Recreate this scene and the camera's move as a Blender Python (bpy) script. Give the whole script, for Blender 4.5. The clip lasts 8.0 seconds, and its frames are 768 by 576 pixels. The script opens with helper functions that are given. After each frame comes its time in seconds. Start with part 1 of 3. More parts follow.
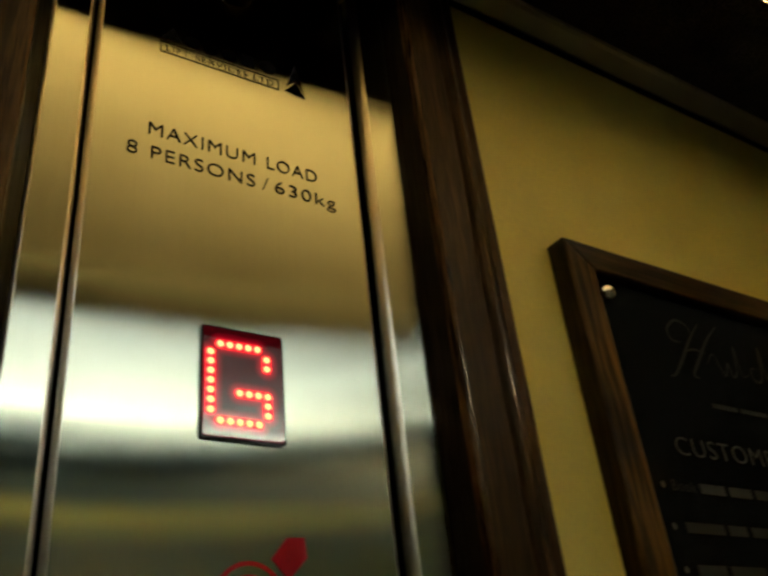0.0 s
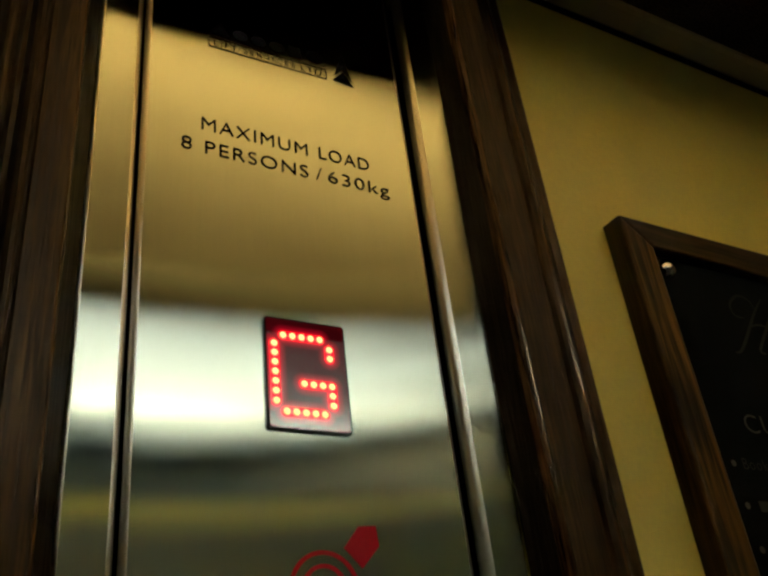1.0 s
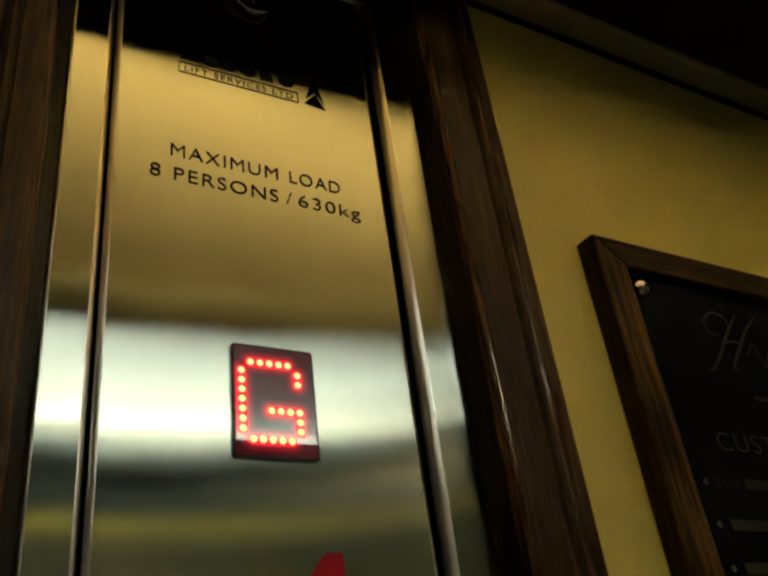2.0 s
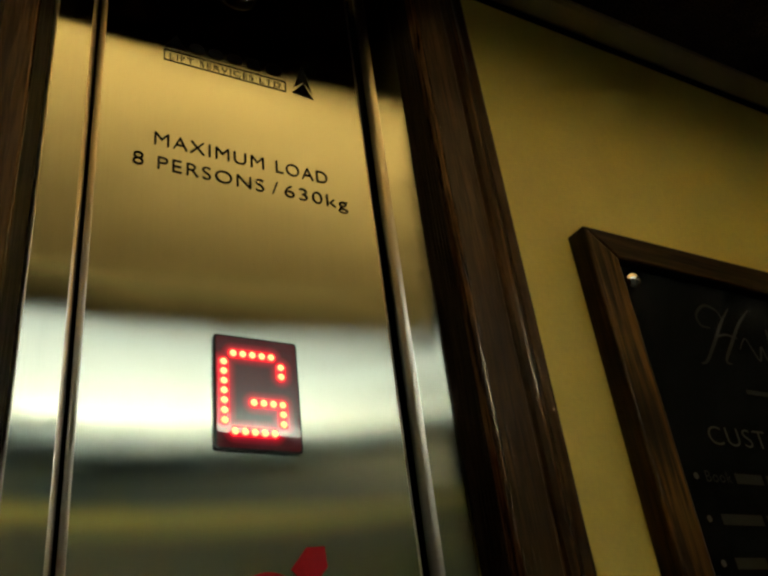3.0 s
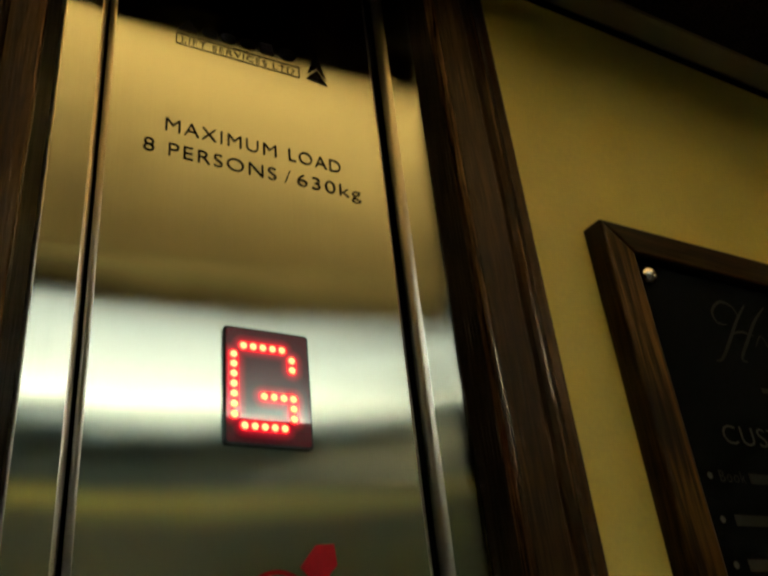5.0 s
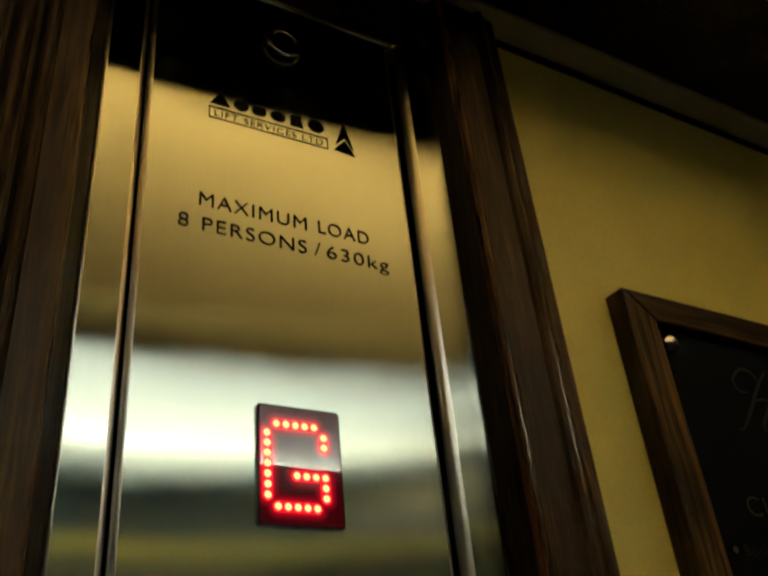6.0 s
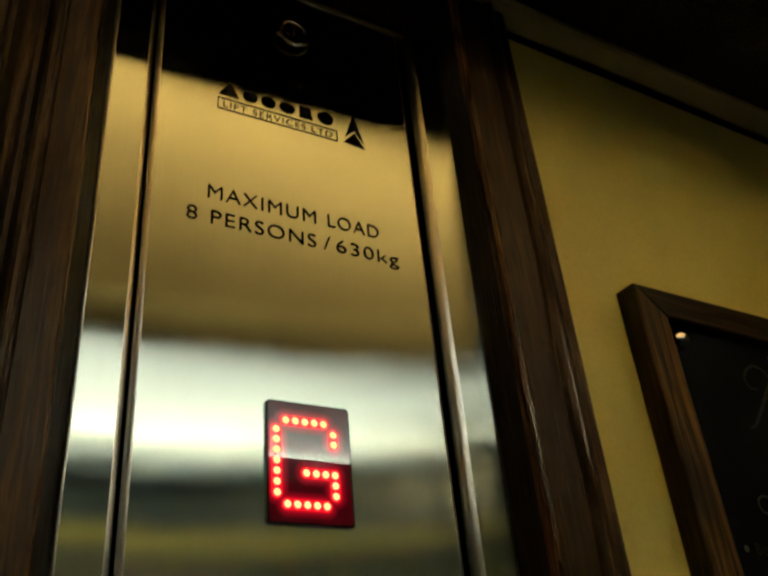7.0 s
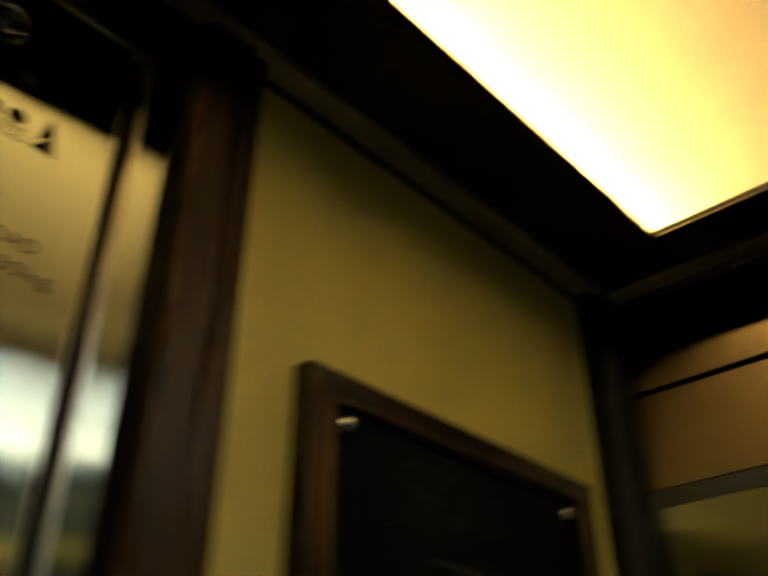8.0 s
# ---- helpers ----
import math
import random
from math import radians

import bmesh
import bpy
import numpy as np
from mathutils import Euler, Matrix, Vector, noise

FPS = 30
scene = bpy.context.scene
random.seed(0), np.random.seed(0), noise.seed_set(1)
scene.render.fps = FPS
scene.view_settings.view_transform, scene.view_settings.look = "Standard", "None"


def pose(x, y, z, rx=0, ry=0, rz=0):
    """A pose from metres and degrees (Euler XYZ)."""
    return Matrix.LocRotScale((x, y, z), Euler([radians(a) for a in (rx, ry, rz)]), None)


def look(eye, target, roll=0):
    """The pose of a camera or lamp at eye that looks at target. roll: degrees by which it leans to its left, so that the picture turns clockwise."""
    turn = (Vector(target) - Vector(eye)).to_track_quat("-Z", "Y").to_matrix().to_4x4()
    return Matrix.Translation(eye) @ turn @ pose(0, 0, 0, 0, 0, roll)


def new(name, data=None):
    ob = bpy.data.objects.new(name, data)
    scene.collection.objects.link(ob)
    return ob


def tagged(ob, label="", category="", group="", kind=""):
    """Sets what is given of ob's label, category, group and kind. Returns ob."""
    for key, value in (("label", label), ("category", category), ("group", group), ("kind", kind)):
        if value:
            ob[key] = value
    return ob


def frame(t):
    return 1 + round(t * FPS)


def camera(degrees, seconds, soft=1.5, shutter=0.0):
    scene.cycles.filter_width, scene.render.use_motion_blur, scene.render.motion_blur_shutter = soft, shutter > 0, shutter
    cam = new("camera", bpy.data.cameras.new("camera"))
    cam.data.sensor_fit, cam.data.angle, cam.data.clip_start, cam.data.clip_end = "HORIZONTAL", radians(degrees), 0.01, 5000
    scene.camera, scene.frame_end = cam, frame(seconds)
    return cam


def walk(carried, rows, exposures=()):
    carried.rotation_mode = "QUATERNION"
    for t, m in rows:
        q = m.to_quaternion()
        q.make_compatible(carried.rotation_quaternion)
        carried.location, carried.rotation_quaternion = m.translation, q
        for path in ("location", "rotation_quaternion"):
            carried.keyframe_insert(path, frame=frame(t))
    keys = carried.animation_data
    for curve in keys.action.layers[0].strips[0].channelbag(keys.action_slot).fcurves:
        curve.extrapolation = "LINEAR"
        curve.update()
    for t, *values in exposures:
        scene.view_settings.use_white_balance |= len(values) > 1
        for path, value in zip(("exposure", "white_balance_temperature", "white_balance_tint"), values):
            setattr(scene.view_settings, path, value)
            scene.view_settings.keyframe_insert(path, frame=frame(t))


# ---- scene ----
cam = camera(50.0, 8.0, soft=2.6, shutter=0.9)
PATH = [
    (0, (-0.182, -0.401, 1.518), (0.826, 1.0, 2.529), -6.7),
    (0.5, (-0.186, -0.389, 1.524), (0.776, 1.045, 2.534), -7.3),
    (1, (-0.189, -0.392, 1.519), (0.736, 1.072, 2.52), -7.2),
    (1.5, (-0.185, -0.402, 1.525), (0.739, 1.047, 2.548), -7.8),
    (2, (-0.178, -0.407, 1.526), (0.757, 1.043, 2.538), -7.9),
    (3.5, (-0.165, -0.403, 1.527), (0.77, 1.055, 2.527), -7.6),
    (4, (-0.166, -0.396, 1.531), (0.771, 1.077, 2.506), -6.8),
    (4.2, (-0.166, -0.396, 1.531), (0.77, 1.103, 2.467), -6.3),
    (5.5, (-0.172, -0.401, 1.545), (0.754, 1.056, 2.554), -6.5),
    (6, (-0.19, -0.404, 1.558), (0.727, 1.036, 2.599), -6.1),
    (6.5, (-0.192, -0.408, 1.566), (0.728, 1.028, 2.609), -6.4),
    (7, (-0.192, -0.398, 1.564), (0.725, 1.056, 2.587), -5.6),
    (7.2, (-0.184, -0.398, 1.566), (0.746, 1.055, 2.577), -4.8),
    (7.5, (-0.159, -0.4, 1.566), (0.876, 0.961, 2.603), -4.1),
    (7.6, (-0.151, -0.411, 1.57), (0.926, 0.917, 2.606), -3.7),
    (7.8, (-0.128, -0.431, 1.578), (1.031, 0.81, 2.636), -1.8),
    (8, (-0.104, -0.462, 1.586), (1.126, 0.7, 2.652), 0.2),
]
walk(cam, [(t, look(eye, target, roll)) for t, eye, target, roll in PATH])

# ---------------------------------------------------------------- world
world = bpy.data.worlds.new("shaft_dark")
world.use_nodes = True
world.node_tree.nodes["Background"].inputs["Color"].default_value = (0.01, 0.01, 0.012, 1)
world.node_tree.nodes["Background"].inputs["Strength"].default_value = 0.05
scene.world = world
scene.view_settings.exposure = 0.0

WARM, COOL = 560.0, 1100.0          # strength of the two ceiling tubes
WARM_COLOUR, COOL_COLOUR = (1.0, 0.66, 0.22), (0.93, 1.0, 0.95)

# plan of the lift car: the panel wall is y = 0, the car lies at y < 0
XW, XE, YS = -0.75, 0.82, -1.31
Z_CEIL, Z_BEAD, Z_LIP, Z_RAISED = 2.172, 2.142, 2.214, 2.250
OX0, OX1, OY0, OY1 = -0.67, 0.758, -1.270, -0.112    # opening in the dropped ceiling
DIVIDER, DIVIDER_LOW = -0.75, 2.178                     # cross bar between the two lit halves


# ---------------------------------------------------------------- materials
def material(name, base, rough=0.5, metal=0.0):
    m = bpy.data.materials.new(name)
    m.use_nodes = True
    b = m.node_tree.nodes["Principled BSDF"]
    b.inputs["Base Color"].default_value = (*base, 1)
    b.inputs["Roughness"].default_value = rough
    b.inputs["Metallic"].default_value = metal
    return m, m.node_tree, b


def coords(nt, scale):
    tc = nt.nodes.new("ShaderNodeTexCoord")
    mp = nt.nodes.new("ShaderNodeMapping")
    mp.inputs["Scale"].default_value = scale
    nt.links.new(tc.outputs["Object"], mp.inputs["Vector"])
    return mp.outputs["Vector"]


def noise_tex(nt, vec, scale, detail=4.0, rough=0.55):
    n = nt.nodes.new("ShaderNodeTexNoise")
    n.inputs["Scale"].default_value = scale
    n.inputs["Detail"].default_value = detail
    n.inputs["Roughness"].default_value = rough
    nt.links.new(vec, n.inputs["Vector"])
    return n.outputs["Fac"]


def ramp(nt, fac, stops):
    r = nt.nodes.new("ShaderNodeValToRGB")
    el = r.color_ramp.elements
    while len(el) < len(stops):
        el.new(0.5)
    for e, (p, c) in zip(el, stops):
        e.position, e.color = p, (*c, 1)
    nt.links.new(fac, r.inputs["Fac"])
    return r.outputs["Color"]


def spread(nt, fac, low, high):
    r = nt.nodes.new("ShaderNodeMapRange")
    r.inputs["From Min"].default_value, r.inputs["From Max"].default_value = 0.3, 0.7
    r.inputs["To Min"].default_value, r.inputs["To Max"].default_value = low, high
    nt.links.new(fac, r.inputs["Value"])
    return r.outputs["Result"]


def mixed(nt, a, b, fac, mode="MULTIPLY"):
    m = nt.nodes.new("ShaderNodeMix")
    m.data_type, m.blend_type = "RGBA", mode
    m.inputs[0].default_value = fac
    nt.links.new(a, m.inputs[6])
    nt.links.new(b, m.inputs[7])
    return m.outputs[2]


def bump(nt, b, height, strength, distance):
    n = nt.nodes.new("ShaderNodeBump")
    n.inputs["Strength"].default_value = strength
    n.inputs["Distance"].default_value = distance
    nt.links.new(height, n.inputs["Height"])
    nt.links.new(n.outputs["Normal"], b.inputs["Normal"])


def brushed_steel(name, base=(0.625, 0.71, 0.645), along=0.006, across=0.16):
    """Stainless steel with an upright grain: its gloss is narrow up and down and wide from side to side."""
    m, nt, b = material(name, base, 0.2, 1.0)
    nt.nodes.remove(b)
    g = nt.nodes.new("ShaderNodeBsdfAnisotropic")
    g.inputs["Anisotropy"].default_value = math.sqrt(along / across) - 1.0
    g.distribution = "BECKMANN"
    r = (along * across) ** 0.25
    t = nt.nodes.new("ShaderNodeTangent")
    t.direction_type, t.uv_map = "UV_MAP", "grain"
    nt.links.new(t.outputs["Tangent"], g.inputs["Tangent"])
    fine = noise_tex(nt, coords(nt, (1.0, 1.0, 0.01)), 1400.0, 3.0)
    smear = noise_tex(nt, coords(nt, (1.0, 1.0, 0.6)), 14.0, 5.0, 0.6)
    nt.links.new(spread(nt, smear, r - 0.02, r + 0.03), g.inputs["Roughness"])
    tone = mixed(nt, ramp(nt, fine, [(0.2, tuple(0.93 * c for c in base)), (0.8, base)]),
                 ramp(nt, smear, [(0.3, (0.93, 0.92, 0.90)), (0.65, (1.0, 1.0, 1.0))]), 1.0)
    nt.links.new(tone, g.inputs["Color"])
    nt.links.new(g.outputs["BSDF"], nt.nodes["Material Output"].inputs["Surface"])
    return m


def stained_wood(name, dark, mid, light, rough=0.38, grain=1.0, pore=0.10):
    """Dark stained, varnished timber with its grain running up the length (local z)."""
    m, nt, b = material(name, mid, rough)
    vec = coords(nt, (1.0, 1.0, 0.035))
    wide = noise_tex(nt, vec, 60.0 * grain, 6.0, 0.65)
    pores = noise_tex(nt, coords(nt, (1.0, 1.0, 0.045)), 480.0 * grain, 3.0, 0.6)
    patch = noise_tex(nt, coords(nt, (1.0, 1.0, 0.4)), 12.0, 3.0)
    tone = ramp(nt, wide, [(0.28, dark), (0.5, mid), (0.78, light)])
    tone = mixed(nt, tone, ramp(nt, pores, [(0.40, (pore, 0.9 * pore, 0.8 * pore)), (0.60, (1.25, 1.25, 1.2))]), 0.95)
    tone = mixed(nt, tone, ramp(nt, patch, [(0.3, (0.42, 0.38, 0.35)), (0.7, (1.2, 1.15, 1.1))]), 0.8)
    nt.links.new(tone, b.inputs["Base Color"])
    nt.links.new(spread(nt, pores, rough + 0.14, rough - 0.06), b.inputs["Roughness"])
    b.inputs["Specular IOR Level"].default_value = 0.06
    b.inputs["Specular Tint"].default_value = (1.0, 0.80, 0.58, 1)
    bump(nt, b, pores, 0.45, 0.0010)
    return m


def painted(name, base, rough=0.6, grain=220.0):
    m, nt, b = material(name, base, rough)
    blot = noise_tex(nt, coords(nt, (1, 1, 1)), 9.0, 5.0, 0.6)
    fine = noise_tex(nt, coords(nt, (1, 1, 1)), grain, 4.0)
    low = tuple(0.86 * c for c in base)
    tone = mixed(nt, ramp(nt, blot, [(0.32, low), (0.68, base)]),
                 ramp(nt, fine, [(0.3, (0.93, 0.93, 0.92)), (0.7, (1, 1, 1))]), 1.0)
    nt.links.new(tone, b.inputs["Base Color"])
    bump(nt, b, fine, 0.18, 0.0008)
    return m


def glowing(name, colour, strength):
    m, nt, b = material(name, colour, 0.4)
    b.inputs["Emission Color"].default_value = (*colour, 1)
    b.inputs["Emission Strength"].default_value = strength
    return m


STEEL = brushed_steel("brushed_steel")
STEEL_STRIP = brushed_steel("brushed_steel_strip", (0.575, 0.65, 0.59), 0.006, 0.13)
STEEL_EDGE = brushed_steel("dull_steel_edge", (0.55, 0.54, 0.51), 0.35, 0.35)
EDGE_BEAD = brushed_steel("worn_steel_edge", (0.56, 0.55, 0.52), 0.09, 0.09)
CHROME = material("chrome", (0.88, 0.88, 0.86), 0.07, 1.0)[0]
CHROME_DULL = material("dulled_chrome", (0.07, 0.07, 0.07), 0.15, 1.0)[0]
BRONZE = brushed_steel("bronze_tinted_steel", (0.30, 0.25, 0.17), 0.006, 0.32)
FLAT_BLACK = painted("flat_black", (0.005, 0.005, 0.005), 0.6)
WOOD_TRIM = stained_wood("dark_stained_trim", (0.008, 0.0045, 0.0021), (0.032, 0.0183, 0.0082), (0.108, 0.062, 0.026), 0.30, 1.0, 0.35)
# near-black wood: shade painted on faces beside the steel; also the corner post
WOOD_BLACK = stained_wood("near_black_wood", (0.0015, 0.0010, 0.0006), (0.005, 0.0035, 0.0022), (0.016, 0.011, 0.007), 0.45)
WOOD_WORN_SHEEN = stained_wood("worn_and_sheen_arris", (0.012, 0.005, 0.002), (0.065, 0.034, 0.014), (0.17, 0.092, 0.040), 0.14)
_nt = WOOD_WORN_SHEEN.node_tree       # the shine is broken where the varnish is rubbed off
_nt.links.new(spread(_nt, noise_tex(_nt, coords(_nt, (1.0, 1.0, 0.06)), 260.0, 6.0, 0.75), -0.15, 0.55), _nt.nodes["Principled BSDF"].inputs["Specular IOR Level"])
WOOD_FRAME = stained_wood("brown_stained_frame", (0.007, 0.0034, 0.0010), (0.030, 0.0155, 0.0042), (0.170, 0.088, 0.020), 0.40, 0.6)
_nt = WOOD_FRAME.node_tree       # a dark knot in the upright, halfway down
_v = _nt.nodes.new("ShaderNodeVectorMath")
_v.operation = "DISTANCE"
_nt.links.new(coords(_nt, (1.0, 1.0, 0.42)), _v.inputs[0])
_v.inputs[1].default_value = (0.014, -0.020, 0.42 * 0.429)
_b = _nt.nodes["Principled BSDF"]
_nt.links.new(mixed(_nt, _b.inputs["Base Color"].links[0].from_socket, ramp(_nt, _v.outputs["Value"], [(0.004, (0.22, 0.19, 0.17)), (0.020, (1, 1, 1))]), 1.0), _b.inputs["Base Color"])
# the rails are darker than the stiles
WOOD_RAIL = stained_wood("dark_brown_rail", (0.005, 0.0026, 0.0010), (0.017, 0.0088, 0.0028), (0.060, 0.031, 0.009), 0.40, 0.6)
WOOD_CEIL = stained_wood("black_stained_ceiling", (0.026, 0.026, 0.022), (0.044, 0.044, 0.037), (0.062, 0.062, 0.052), 0.6)
WALL_PAINT = painted("cream_wall_covering", (0.92, 0.79, 0.18), 0.42)
WALL_PAINT.node_tree.nodes["Principled BSDF"].inputs["Specular IOR Level"].default_value = 0.85
RAISED_PAINT = painted("ivory_ceiling_paint", (0.82, 0.72, 0.57), 0.6)
BAR_PAINT = painted("dark_olive_bar_paint", (0.055, 0.056, 0.042), 0.6)
CORNICE_PAINT = painted("beige_cornice", (0.54, 0.49, 0.33), 0.5)
VOID_DARK = painted("dark_void_side", (0.10, 0.10, 0.10), 0.6)
LIP_GREY = painted("slate_grey_lip", (0.060, 0.100, 0.125), 0.5)
# unseen panels; the blue-grey puts cool light into the reflected colour
PANEL_GREEN = painted("grey_green_panel", (0.120, 0.130, 0.105), 0.45)
PANEL_BLUE = painted("blue_grey_panel", (0.120, 0.170, 0.175), 0.45)
FLOOR_VINYL = painted("grey_floor_vinyl", (0.09, 0.08, 0.065), 0.5)
INK = painted("black_engraving_ink", (0.0025, 0.0025, 0.003), 0.5)
RED_INK = painted("red_enamel", (0.42, 0.008, 0.02), 0.45)
SIGN_BLACK = painted("black_sign_board", (0.003, 0.003, 0.0027), 0.6)
SIGN_BLACK.node_tree.nodes["Principled BSDF"].inputs["Specular IOR Level"].default_value = 0.0
SIGN_CREAM = painted("faded_cream_lettering", (0.056, 0.053, 0.038), 0.6)
SIGN_DIM = painted("worn_cream_lettering", (0.026, 0.025, 0.018), 0.6)
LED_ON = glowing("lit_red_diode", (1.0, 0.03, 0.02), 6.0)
LED_CORE = glowing("diode_core", (1.0, 0.36, 0.13), 3.2)
TUBE_WARM = glowing("warm_tube_light", WARM_COLOUR, WARM)
TUBE_COOL = glowing("cool_tube_light", COOL_COLOUR, COOL)
SCREEN, _nt, _b = material("dark_red_acrylic", (0.040, 0.0006, 0.0020), 0.5)
_b.inputs["Specular IOR Level"].default_value = 0.0
_b.inputs["Coat Weight"].default_value = 0.45
_b.inputs["Coat Roughness"].default_value = 0.02
_b.inputs["Coat IOR"].default_value = 1.45
# the diodes' red halo is painted into the acrylic as emission (rows and columns of the dot matrix, 5.8 by 5.9 mm)
_at = coords(_nt, (1.0, 0.0, 1.0))
_near = None
for c0, c1, r0, r1 in ((1, 5, 0, 0), (0, 0, 1, 7), (6, 6, 1, 2), (3, 6, 5, 5), (6, 6, 5, 7), (1, 5, 8, 8)):
    _steps = []
    for op, other in (("SUBTRACT", (-0.0213 + 0.0029 * (c0 + c1), 0.0, 0.1403 - 0.00295 * (r0 + r1))), ("ABSOLUTE", None),
                      ("SUBTRACT", (0.0029 * (c1 - c0), 0.0, 0.00295 * (r1 - r0))), ("MAXIMUM", (0.0, 0.0, 0.0)), ("LENGTH", None)):
        _v = _nt.nodes.new("ShaderNodeVectorMath")
        _v.operation = op
        if other:
            _v.inputs[1].default_value = other
        _nt.links.new(_steps[-1].outputs["Vector"] if _steps else _at, _v.inputs[0])
        _steps.append(_v)
    if _near is None:
        _near = _v.outputs["Value"]
    else:
        _m = _nt.nodes.new("ShaderNodeMath")
        _m.operation = "MINIMUM"
        _nt.links.new(_near, _m.inputs[0])
        _nt.links.new(_v.outputs["Value"], _m.inputs[1])
        _near = _m.outputs[0]
_scaled = _nt.nodes.new("ShaderNodeMath")
_scaled.operation = "MULTIPLY"
_scaled.inputs[1].default_value = 100.0       # 10 mm is 1
_nt.links.new(_near, _scaled.inputs[0])
_nt.links.new(ramp(_nt, _scaled.outputs[0], [(0.0, (1.0, 0.006, 0.016)), (0.19, (0.75, 0.004, 0.012)), (0.33, (0.26, 0.002, 0.006)), (0.46, (0.100, 0.001, 0.004)), (0.75, (0.012, 0.0004, 0.0008))]), _b.inputs["Emission Color"])
_b.inputs["Emission Strength"].default_value = 2.2
BEZEL = material("black_bezel_plastic", (0.006, 0.005, 0.005), 0.35)[0]
for _m, _level in ((BEZEL, 0.06), (INK, 0.0), (RED_INK, 0.08), (FLAT_BLACK, 0.05), (SIGN_CREAM, 0.0), (SIGN_DIM, 0.0)):
    _m.node_tree.nodes["Principled BSDF"].inputs["Specular IOR Level"].default_value = _level


# ---------------------------------------------------------------- mesh helpers
def mesh_of(name, bm, mat, smooth=False, crease=42):
    uv = bm.loops.layers.uv.new("grain")
    for e in bm.edges:
        if smooth and len(e.link_faces) == 2 and e.calc_face_angle() > radians(crease):
            e.smooth = False
    for f in bm.faces:
        f.smooth = smooth
        for loop in f.loops:
            c = loop.vert.co
            loop[uv].uv = (c.x + c.y, c.z)
    me = bpy.data.meshes.new(name)
    bm.to_mesh(me)
    bm.free()
    me.materials.append(mat)
    return me


def part(name, bm, mat, parent=None, label="", at=(0, 0, 0), smooth=False, crease=42):
    ob = new(name, mesh_of(name, bm, mat, smooth, crease))
    ob.location = at
    if parent is not None:
        ob.parent = parent
    return tagged(ob, label)


def thing(name, at, label, category, group="", kind=""):
    ob = new(name)
    ob.empty_display_size = 0.05
    ob.location = at
    return tagged(ob, label, category, group, kind)


def box(x0, x1, y0, y1, z0, z1, bevel=0.0, seg=2):
    bm = bmesh.new()
    bmesh.ops.create_cube(bm, size=1.0)
    for v in bm.verts:
        v.co = Vector(((x0 + x1) / 2 + v.co.x * (x1 - x0), (y0 + y1) / 2 + v.co.y * (y1 - y0), (z0 + z1) / 2 + v.co.z * (z1 - z0)))
    if bevel:
        bmesh.ops.bevel(bm, geom=bm.edges[:], offset=bevel, segments=seg, affect="EDGES", profile=0.5)
    return bm


def extruded(profile, z0, z1, cap=True):
    """A closed outline in x and y, drawn out from z0 to z1."""
    bm = bmesh.new()
    low = [bm.verts.new((x, y, z0)) for x, y in profile]
    top = [bm.verts.new((x, y, z1)) for x, y in profile]
    n = len(profile)
    for i in range(n):
        bm.faces.new((low[i], low[(i + 1) % n], top[(i + 1) % n], top[i]))
    if cap:
        bm.faces.new(low[::-1])
        bm.faces.new(top)
    bmesh.ops.recalc_face_normals(bm, faces=bm.faces[:])
    return bm


def plate(points, y, depth):
    """A flat shape in x and z that stands proud of y by depth."""
    bm = bmesh.new()
    front = [bm.verts.new((x, y - depth, z)) for x, z in points]
    back = [bm.verts.new((x, y, z)) for x, z in points]
    n = len(points)
    bm.faces.new(front)
    for i in range(n):
        bm.faces.new((front[i], back[i], back[(i + 1) % n], front[(i + 1) % n]))
    bmesh.ops.recalc_face_normals(bm, faces=bm.faces[:])
    return bm


def ring(cx, cz, r_out, r_in, y, depth, n=48):
    bm = bmesh.new()
    rows = []
    for i in range(n):
        a = 2 * math.pi * i / n
        c, s = math.cos(a), math.sin(a)
        rows.append([bm.verts.new((cx + r * c, yy, cz + r * s)) for r, yy in ((r_out, y), (r_out, y - depth), (r_in, y - depth), (r_in, y))])
    for i in range(n):
        a, b = rows[i], rows[(i + 1) % n]
        for k in range(3):
            bm.faces.new((a[k], b[k], b[k + 1], a[k + 1]))
    bmesh.ops.recalc_face_normals(bm, faces=bm.faces[:])
    return bm


def turned(profile, n=28):
    """A shape turned round the y axis: rows of radius and y."""
    bm = bmesh.new()
    rows = []
    for r, y in profile:
        rows.append([bm.verts.new((r * math.cos(2 * math.pi * i / n), y, r * math.sin(2 * math.pi * i / n))) for i in range(n)] if r > 1e-6 else [bm.verts.new((0, y, 0))])
    for a, b in zip(rows, rows[1:]):
        for i in range(n):
            j = (i + 1) % n
            if len(a) == 1:
                bm.faces.new((a[0], b[j], b[i]))
            elif len(b) == 1:
                bm.faces.new((a[i], a[j], b[0]))
            else:
                bm.faces.new((a[i], a[j], b[j], b[i]))
    bmesh.ops.recalc_face_normals(bm, faces=bm.faces[:])
    return bm


